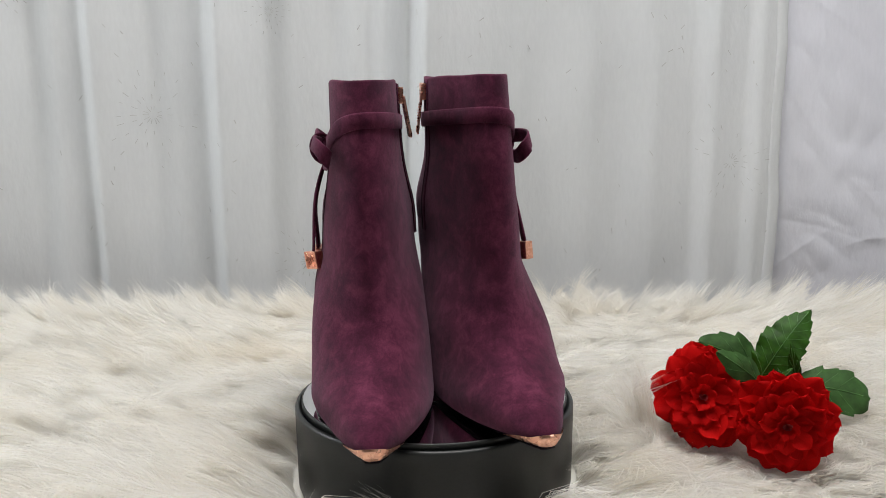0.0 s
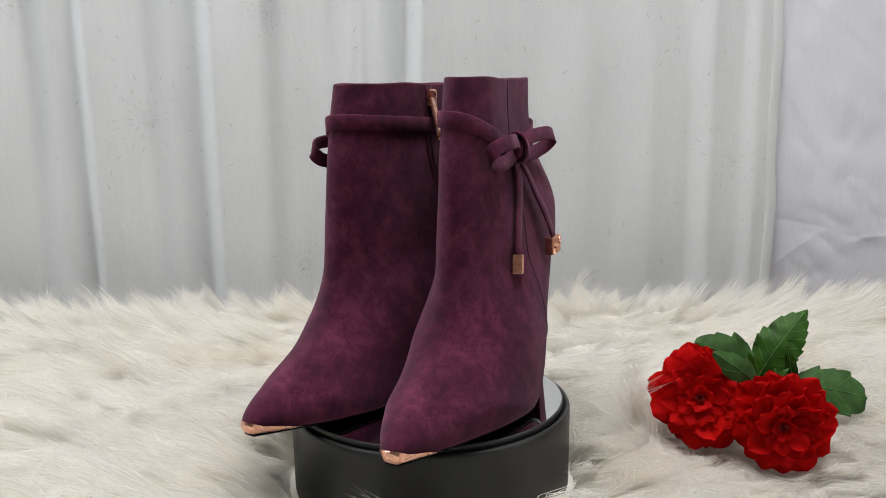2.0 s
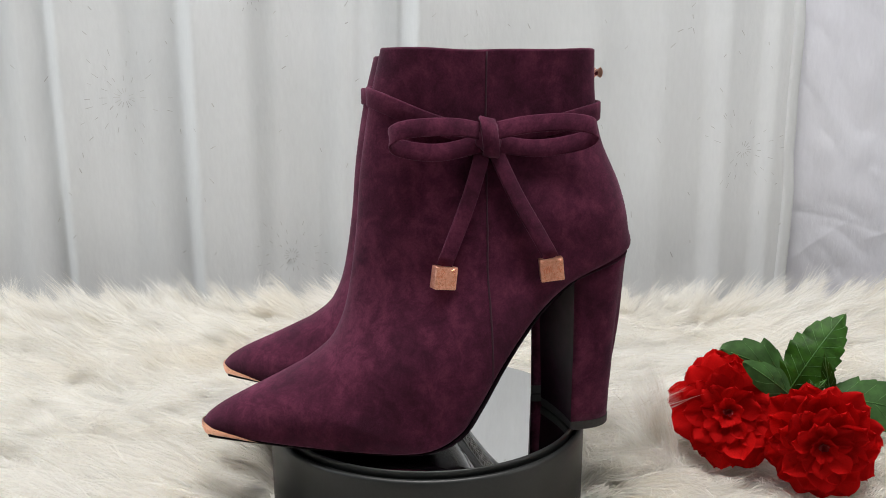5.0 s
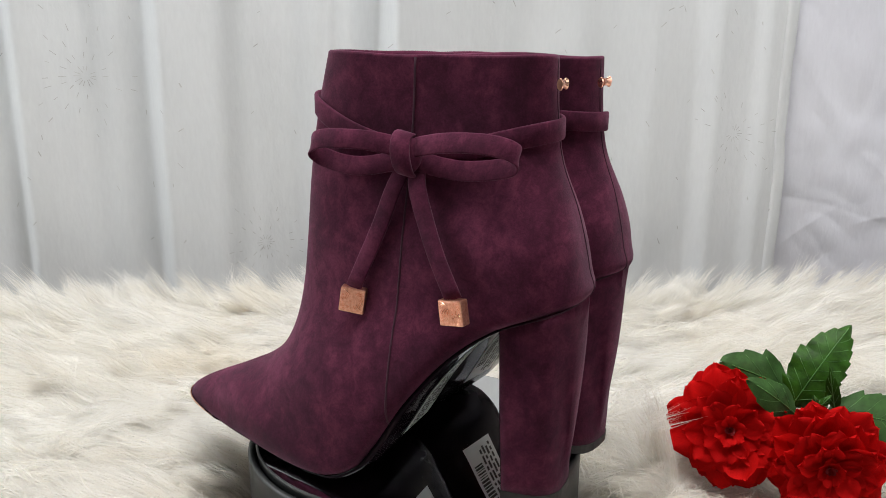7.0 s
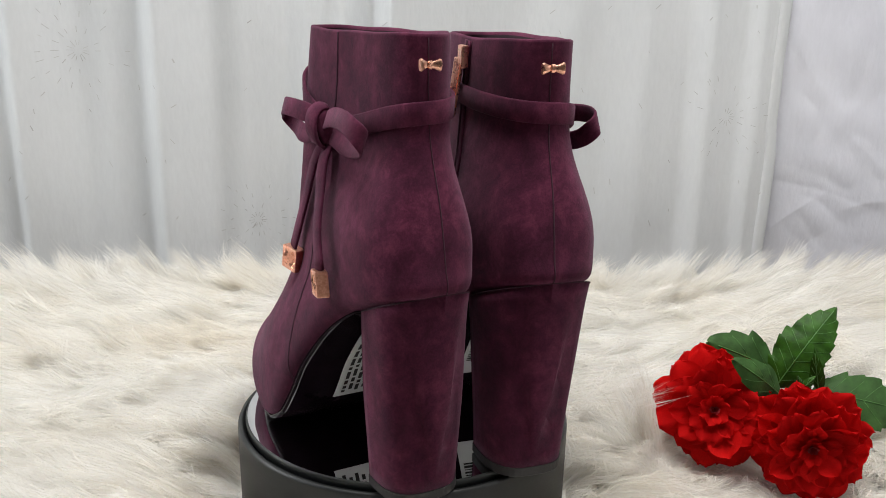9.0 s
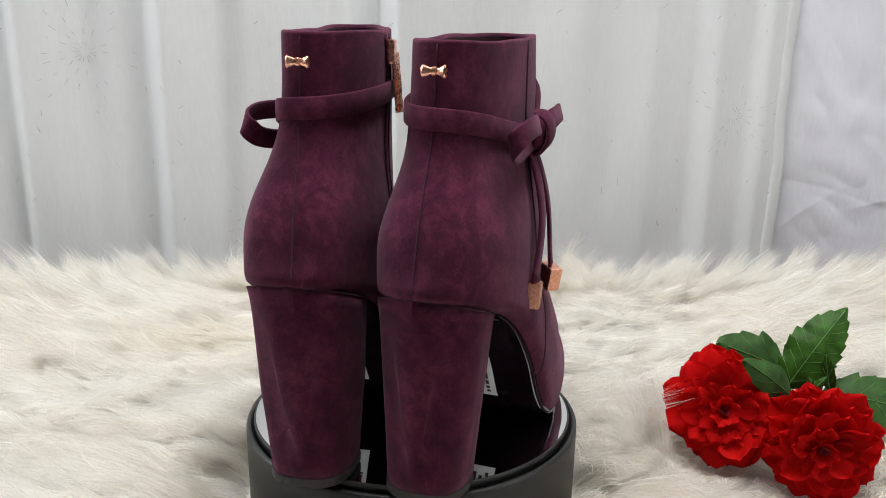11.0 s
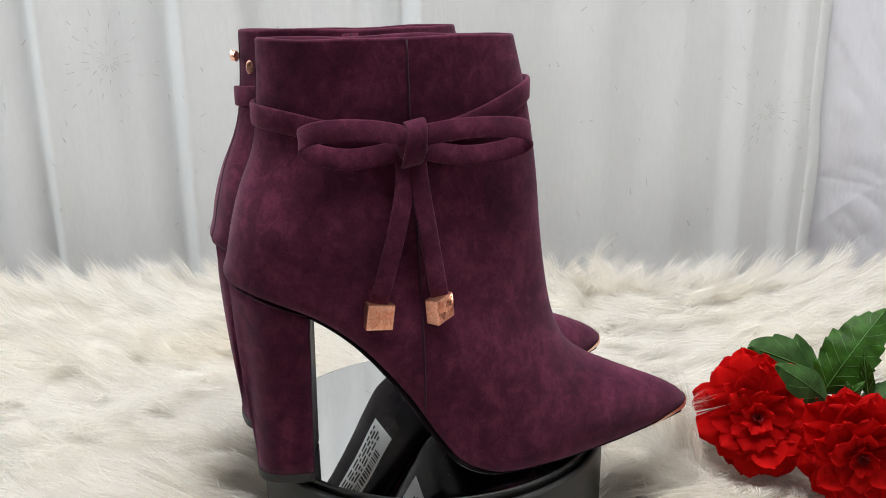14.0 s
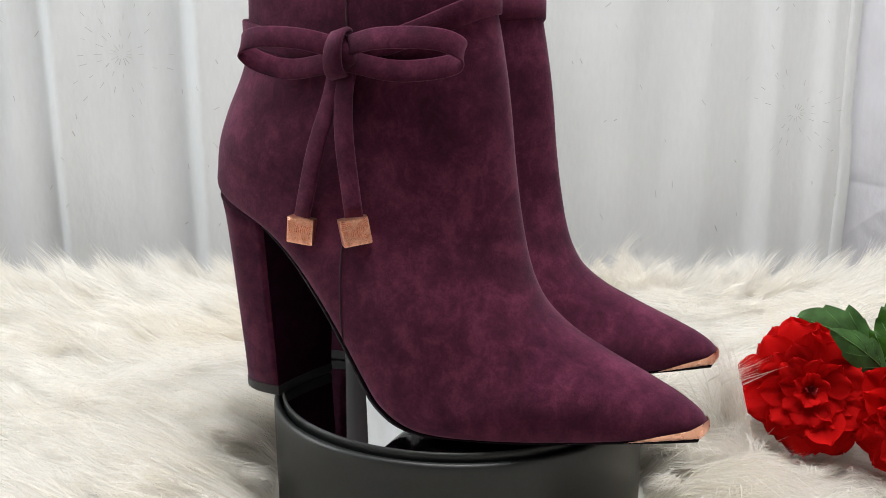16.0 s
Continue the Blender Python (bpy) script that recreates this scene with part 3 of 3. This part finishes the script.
        for r in (0.0010, 0.0019, 0.0028, 0.0037, 0.0046, 0.0055):
            for sx in (-1, 1):
                for a0 in range(-70, 80, 20):
                    a, b = math.radians(a0), math.radians(a0 + 18)
                    p0, p1 = Vector((sx * (0.0060 - r * math.cos(a)), 0.0036, r * 1.05 * math.sin(a))), Vector((sx * (0.0060 - r * math.cos(b)), 0.0036, r * 1.05 * math.sin(b)))
                    d = (p1 - p0).normalized()
                    n = Vector((-d.z, 0, d.x)) * 0.00018
                    vs = [lines.verts.new(q) for q in (p0 - n, p1 - n, p1 + n, p0 + n)]
                    lift = [lines.verts.new(q + Vector((0, 0.00035, 0))) for q in (p0, p1)]
                    lines.faces.new((vs[0], vs[1], lift[1], lift[0]))
                    lines.faces.new((lift[0], lift[1], vs[2], vs[3]))
        lines.transform(tilted)
        part("engraving", made(bm_mesh("engraving", lines, GOLD)), tie)
    # pin at the back seam
    rows_ = []
    for y, r in ((-0.0053, 0.0006), (-0.0053, 0.0026), (-0.0046, 0.0029), (-0.0030, 0.0021), (-0.0010, 0.0014), (-0.0008, 0.0020), (0.0008, 0.0020), (0.0010, 0.0014), (0.0030, 0.0021), (0.0046, 0.0029), (0.0053, 0.0026), (0.0053, 0.0006)):
        rows_.append([(0.0004 - 0.72 * r * (1 + math.cos(a)) * 0.75, y, 0.2110 + r * math.sin(a)) for a in np.linspace(0, math.tau, 17)[:-1]])
    part("back_pin", made(grid_mesh("back_pin", rows_, GOLD, closed=True, cap_ends=True, smooth=False)), thing, "small rose gold bow-shaped pin")
    # zip on the inner side
    zx = [skin(k, math.radians(-99), 0.0006) for k in np.linspace(0.05, 4.6, 40)]
    zip_ = part("zip", made(ribbon_mesh("zip", zx, [np.array((1.0, 0, 0))] * 40, 0.0085, 0.0010, SUEDE)), thing, "inner side zip tape")
    part("zip_teeth", made(tube_mesh("zip_teeth", [q - np.array((0, 0.0007, 0)) for q in zx], 0.0006, SEAM)), zip_, "fine dark zip teeth")
    top = skin(0.15, math.radians(-99), 0.002)
    bm = box_bm(0.0080, 0.0036, 0.0125, 0.0011, (top[0], top[1] - 0.0010, top[2] - 0.006))
    slider = part("zip_slider", made(bm_mesh("zip_slider", bm, GOLD)), zip_)
    bm = box_bm(0.0076, 0.0018, 0.0310, 0.0008)
    bmesh.ops.create_cube(bm, size=1, matrix=pose(0, -0.0009, -0.012) @ Matrix.Diagonal((0.0036, 0.001, 0.0044, 1)))
    for i in range(7):
        bmesh.ops.create_cube(bm, size=1, matrix=pose(0, -0.0008, 0.006 - i * 0.002) @ Matrix.Diagonal((0.0024, 0.0006, 0.0009, 1)))
    bm.transform(pose(top[0] + 0.0005, top[1] - 0.0044, top[2] - 0.0215, -9, 3, -12))
    part("zip_pull", made(bm_mesh("zip_pull", bm, GOLD)), zip_, "rose gold zip pull")
    return thing


def boot_rest(pin_x, pin_y, heading):
    return pose(pin_x, pin_y, TOP + 0.0002, 0, 0, heading)


BOOTS = [(boot("plum suede ankle boot with block heel and bow, toe turned outward", False, 0.0, 1.0, 0.0075), boot_rest(0.0115, 0.1003, -75.95)),
         (boot("plum suede ankle boot with block heel and bow, standing straight", True, 0.027, 0.988, 0.0), boot_rest(-0.0455, 0.0896, -87.23))]
for ob, m in BOOTS:
    ob.matrix_basis = m


# ---- dahlias ----
def petal_mesh(seed, mat):
    """A broad spoon-shaped petal with a rounded, slightly pointed and ruffled end."""
    rng = random.Random(seed)
    lip, turn, lag = rng.uniform(0.02, 0.16), rng.uniform(-0.10, 0.10), rng.uniform(0, 6)
    rows_ = []
    for i in range(12):
        u = 1 - (1 - i / 11) ** 1.6
        grow = min(1.0, u / 0.66)
        wide = 0.345 * (0.26 + 0.74 * grow ** 1.3) * max(0.0, 1 - (max(0.0, u - 0.50) / 0.505) ** 2.4) ** 0.5 + 0.006
        row = []
        for j in range(9):
            v = j / 4 - 1
            x = u * (1 - 0.05 * v * v) + 0.012 * math.sin(9 * v + lag) * u
            z = (0.26 * v * v * wide * (1.2 - 0.9 * u) + 0.10 * u - 0.8 * lip * u ** 3 + 0.05 * math.sin(3.2 * v + lag) * u * u
                 - 0.05 * math.exp(-(v / 0.16) ** 2) * u * (1 - u) * 3)
            row.append((x, wide * v + turn * u * u, z))
        rows_.append(row)
    return grid_mesh("petal", rows_, mat)


PETALS = [petal_mesh(s, PETAL) for s in range(8)]
HEART_PETALS = [petal_mesh(s, HEART) for s in range(3)]
# rings of petals from the heart outward: how many, start from the axis, start along it, degrees above the flower's plane, length
RINGS = [(5, 0.01, -0.20, 64, 0.17), (8, 0.03, -0.18, 44, 0.32), (11, 0.05, -0.15, 27, 0.54), (14, 0.06, -0.10, 15, 0.77), (16, 0.08, -0.04, 4, 0.92),
         (16, 0.10, 0.03, -13, 0.95), (13, 0.12, 0.10, -35, 0.88)]


def dahlia(label, place, facing, radius, seed):
    thing = tagged(new("dahlia"), label, "flower", "cut dahlias on the rug")
    thing.matrix_basis = look(place, facing)      # the flower looks along its local -z
    rng = random.Random(seed)
    bm = bmesh.new()
    bmesh.ops.create_icosphere(bm, subdivisions=2, radius=radius * 0.30)
    for v in bm.verts:
        v.co *= 1 + 0.08 * noise.noise(v.co * 300)
    bmesh.ops.translate(bm, vec=(0, 0, radius * 0.12), verts=bm.verts)
    part("heart", bm_mesh("heart", bm, HEART, True), thing, "dark red heart")
    for k, (count, start, along, tilt, length) in enumerate(RINGS):
        for i in range(count):
            a = math.tau * (i + 0.5 * (k % 2) + rng.uniform(-0.16, 0.16)) / count
            size = radius * length * rng.uniform(0.90, 1.10)
            m = (Matrix.Rotation(a, 4, "Z") @ Matrix.Translation((radius * start, 0, radius * along))
                 @ Matrix.Rotation(radians(tilt + rng.uniform(-5, 5)), 4, "Y") @ Matrix.Rotation(rng.uniform(-0.13, 0.13), 4, "X")
                 @ Matrix.Diagonal((size, size * rng.uniform(0.88, 1.12), -size, 1)))
            part("petal", HEART_PETALS[i % 3] if k == 0 else PETALS[rng.randrange(8)], thing, m=m)
    return thing


def leaf(parent, label, base, tip, normal, half, mat, seed, bend=0.12, teeth=7, blunt=1.25, bow=0.0):
    """A toothed leaf from base to tip, in the world; a low blunt makes a round end, bow sweeps the tip sideways."""
    base, tip = Vector(base), Vector(tip)
    x = tip - base
    length = x.length
    x.normalize()
    n = Vector(normal)
    n = (n - x * n.dot(x)).normalized()
    y = n.cross(x)
    rng = random.Random(seed)
    swell = [rng.uniform(0.92, 1.08) for _ in range(2 * teeth + 4)]
    rows_ = []
    steps = teeth * 6
    peak = 0.62 / (0.62 + blunt)
    top = peak ** 0.62 * (1 - peak) ** blunt
    for i in range(steps + 1):
        u = i / steps
        env = half * u ** 0.62 * (1 - u) ** blunt / top
        k, s = divmod(i, 6)
        row = []
        for v in (-1, -0.75, -0.5, -0.25, 0, 0.25, 0.5, 0.75, 1):
            side = 0 if v < 0 else teeth + 2
            saw = 1 + (0.12 * (s / 5.0) - 0.06) * abs(v) ** 2
            wide = env * saw * swell[k + side] + 0.0003
            z = bend * length * (math.sin(u * math.pi) - 0.7 * u * u) - 0.22 * half * abs(v) ** 1.5 + 0.05 * half * math.sin(u * teeth * math.pi + abs(v) * 3) * abs(v)
            ahead = 0.10 * length / teeth * s / 5.0 * abs(v) ** 2
            row.append(base + x * (u * length + ahead - 0.16 * half * (1 - abs(v)) * (1 - u)) + y * (wide * v + bow * length * (u * u - u)) + n * z)
        rows_.append(row)
    inv = parent.matrix_basis.inverted()
    rows_ = [[inv @ p for p in r] for r in rows_]
    up = np.array(inv.to_3x3() @ n)
    ob = part("leaf", grid_mesh("leaf", rows_, mat), parent, label)
    part("midrib", tube_mesh("midrib", [np.array(r[4]) + up * 0.0001 for r in rows_[:-3]], 0.00034, VEIN, 5), ob)
    for i in range(5, steps - 8, 6):
        for cols in ((5, 6, 7), (3, 2, 1)):
            pts = [np.array(rows_[i][4])] + [np.array(rows_[min(steps - 1, i + 2 + 2 * q)][e]) for q, e in enumerate(cols)]
            part("vein", tube_mesh("vein", [p + up * 0.0001 for p in pts], 0.00016, VEIN, 4), ob)
    return ob


FLOWER_A = dahlia("round deep red dahlia lying on the fur rug beside its leaves", (0.2015, 0.016, TOP - 0.012), (0.075, -0.40, TOP + 0.11), 0.0372, 3)
FLOWER_B = dahlia("round bright red dahlia lying in front of green leaves", (0.2475, -0.024, TOP - 0.0165), (0.150, -0.42, TOP - 0.02), 0.0348, 8)
leaf(FLOWER_B, "large glossy dark green toothed leaf", (0.2475, 0.028, TOP - 0.003), (0.2885, 0.040, TOP + 0.0490), (-0.35, -0.85, 0.35), 0.0168, LEAF, 1, 0.10, 9, 1.0, -0.07)
leaf(FLOWER_A, "pale green leaf underside", (0.2530, 0.044, TOP + 0.002), (0.2060, 0.046, TOP + 0.0215), (0.1, -0.95, 0.35), 0.0165, LEAF_BACK, 2, 0.05, 4, 0.72)
leaf(FLOWER_A, "folded green leaf between the flowers", (0.2430, 0.010, TOP - 0.002), (0.2070, 0.002, TOP + 0.0265), (0.0, -0.9, 0.45), 0.0105, LEAF_BACK, 3, 0.06, 4, 0.9)
leaf(FLOWER_B, "dull green leaf lying on the fur", (0.2700, 0.024, TOP - 0.006), (0.3260, 0.012, TOP - 0.0125), (0.0, -0.8, 0.6), 0.0185, LEAF_BACK, 4, 0.08, 5, 0.45)
leaf(FLOWER_B, "thin young upright leaf", (0.2725, 0.020, TOP - 0.003), (0.2660, 0.021, TOP + 0.0260), (-0.6, -0.8, 0.0), 0.0042, LEAF, 5, 0.03, 5)
leaf(FLOWER_B, "tiny leaf of the calyx", (0.2560, 0.018, TOP - 0.004), (0.2670, 0.016, TOP + 0.0090), (-0.3, -0.9, 0.2), 0.0040, LEAF, 6, 0.05, 5)
leaf(FLOWER_B, "tiny leaf of the calyx", (0.2600, 0.019, TOP - 0.004), (0.2560, 0.017, TOP + 0.0085), (-0.1, -0.9, 0.2), 0.0038, LEAF_BACK, 7, 0.05, 5)


# ---- the fur rug ----
def rug():
    xs, ys = np.linspace(-1.0, 1.0, 60), np.linspace(-0.52, 0.385, 40)
    rows_ = [[(x, y, TOP - 0.060 + 0.004 * noise.noise((x * 6, y * 6, 1)) if math.hypot(x, y) > 0.13 else TOP - 0.0645) for x in xs] for y in ys]
    thing = tagged(part("rug", grid_mesh("rug", rows_, HIDE)), "shaggy long-haired cream white faux fur rug", "rug")
    rng = np.random.default_rng(5)
    step = 0.0118
    gx, gy = np.meshgrid(np.arange(-0.74, 0.74, step), np.arange(-0.36, 0.394, step))
    cx = (gx + rng.uniform(-0.6, 0.6, gx.shape) * step).ravel()
    cy = (gy + rng.uniform(-0.6, 0.6, gx.shape) * step).ravel()
    keep = (np.hypot(cx, cy) > 0.106) & (np.abs(cx) < 0.34 + 0.42 * (cy + 0.36)) & (cy < 0.392)
    cx, cy = cx[keep], cy[keep]
    side = np.clip((cx + 0.05) / 0.22, 0, 1)
    side = side * side * (3 - 2 * side)
    heading = (np.arctan2(-0.75, -0.95 + 1.25 * side) + 0.45 * np.sin(6.3 * cx + 1.3) * np.cos(7.2 * cy + 0.4) + 0.28 * np.sin(15 * cx - 11 * cy) + 0.22 * np.sin(23 * cy + 12 * cx + 2)
               + rng.normal(0, 0.15, cx.shape))
    lean = np.clip(1.12 + 0.12 * np.sin(11 * cx + 7 * cy) + 0.09 * np.sin(27 * cx - 19 * cy + 1) + rng.normal(0, 0.10, cx.shape), 0.4, 1.42)
    lean = lean * (1 - 0.58 * np.clip((cy - 0.30) / 0.09, 0, 1))
    long_ = np.clip(0.067 + rng.normal(0, 0.011, cx.shape), 0.035, 0.095) * (1 - 0.12 * np.clip((cy - 0.30) / 0.09, 0, 1))
    sway = rng.normal(0, 0.55, cx.shape)
    # a tuft stands up beside the flowers
    tuft = np.exp(-(((cx - 0.164) / 0.012) ** 2 + ((cy - 0.012) / 0.022) ** 2))
    heading = heading + tuft * (-3.4 - heading)
    lean, long_ = lean * (1 - 0.88 * tuft), long_ * (1 + 0.50 * tuft)
    pressed = np.exp(-(((cx - 0.218) / 0.088) ** 4 + ((cy + 0.024) / 0.075) ** 4))
    long_ = long_ * (1 - 0.62 * pressed * (1 - tuft))
    per = 104
    n = len(cx) * per
    idx = np.repeat(np.arange(len(cx)), per)
    spread = rng.normal(0, 0.0062, (n, 2))
    head = heading[idx] + rng.normal(0, 0.08, n)
    le = np.clip(lean[idx] + rng.normal(0, 0.06, n), 0.1, 1.45)
    ln = long_[idx] * rng.uniform(0.6, 1.1, n)
    curl = sway[idx] + rng.normal(0, 0.14, n)
    width = rng.uniform(0.00015, 0.00034, n)
    levels = np.array((0.0, 0.38, 0.72, 1.0))
    pts, raw = [], []
    for u in levels:
        a = head + curl * u * u
        bent = le * (0.45 + 0.62 * u)
        shrink = 1 - 0.87 * u
        px = cx[idx] + spread[:, 0] * shrink + ln * u * np.sin(bent) * np.cos(a)
        py = cy[idx] + spread[:, 1] * shrink + ln * u * np.sin(bent) * np.sin(a)
        pz = -0.062 + ln * u * np.cos(bent * 0.86) + 0.002 * np.sin(curl * 5 + 5 * u)
        r = np.hypot(px, py)
        raw.append(np.stack((px, py), 1))
        push = np.where(r < 0.1035, 0.1035 / np.maximum(r, 1e-5), 1.0)
        pts.append(np.stack((px * push, py * push, pz + TOP), 1))
    pts, raw = np.stack(pts, 1), np.stack(raw, 1)
    clear = np.hypot(raw[:, :, 0], raw[:, :, 1]).min(1) > 0.094      # hair that would cross the turntable is left out
    for centre, reach in (((0.2015, 0.010, TOP - 0.012), 0.0385), ((0.2475, -0.028, TOP - 0.0165), 0.0365), ((0.188, -0.014, TOP - 0.014), 0.034), ((0.300, 0.010, TOP - 0.006), 0.027)):
        clear &= np.linalg.norm(pts - np.array(centre), axis=2).min(1) > reach       # nothing grows through the flowers
    pts, width, n = pts[clear], width[clear], int(clear.sum())
    along = pts[:, -1] - pts[:, 0]
    spin = rng.uniform(0, math.tau, n)
    other = np.stack((np.cos(spin), np.sin(spin), 0.3 * np.ones(n)), 1)
    across = np.cross(along, other)
    across /= np.linalg.norm(across, axis=1)[:, None] + 1e-9
    taper = np.array((1.0, 1.0, 0.75, 0.0))
    verts = []
    for k in range(3):
        off = across * (width * taper[k])[:, None]
        verts += [pts[:, k] - off, pts[:, k] + off]
    verts.append(pts[:, 3])
    verts = np.stack(verts, 1).reshape(-1, 3)
    base = np.arange(n)[:, None] * 7
    quads = np.concatenate([base + np.array(q) for q in ((0, 1, 3, 2), (2, 3, 5, 4))], 1).reshape(-1)
    tris = (base + np.array((4, 5, 6))).reshape(-1)
    me = bpy.data.meshes.new("fur")
    me.vertices.add(len(verts))
    me.vertices.foreach_set("co", verts.astype(np.float32).ravel())
    me.loops.add(len(quads) + len(tris))
    me.loops.foreach_set("vertex_index", np.concatenate((quads, tris)).astype(np.int32))
    me.polygons.add(n * 3)
    starts = np.concatenate((np.arange(n * 2) * 4, n * 8 + np.arange(n) * 3)).astype(np.int32)
    me.polygons.foreach_set("loop_start", starts)
    me.polygons.foreach_set("use_smooth", np.ones(n * 3, bool))
    me.update(calc_edges=True)
    me.materials.append(FUR)
    tagged(part("fur", me, thing, "long silky cream strands in locks"), kind="stuff")


rug()


# ---- what moves ----
def motions():
    times = [i / 10 for i in range(161)]
    for ob, rest in BOOTS:
        walk(ob, [(t, pose(0, 0, 0, 0, 0, SPIN * t) @ rest) for t in times])
    walk(PLATTER, [(t, pose(0, 0, 0, 0, 0, SPIN * t)) for t in times])


motions()
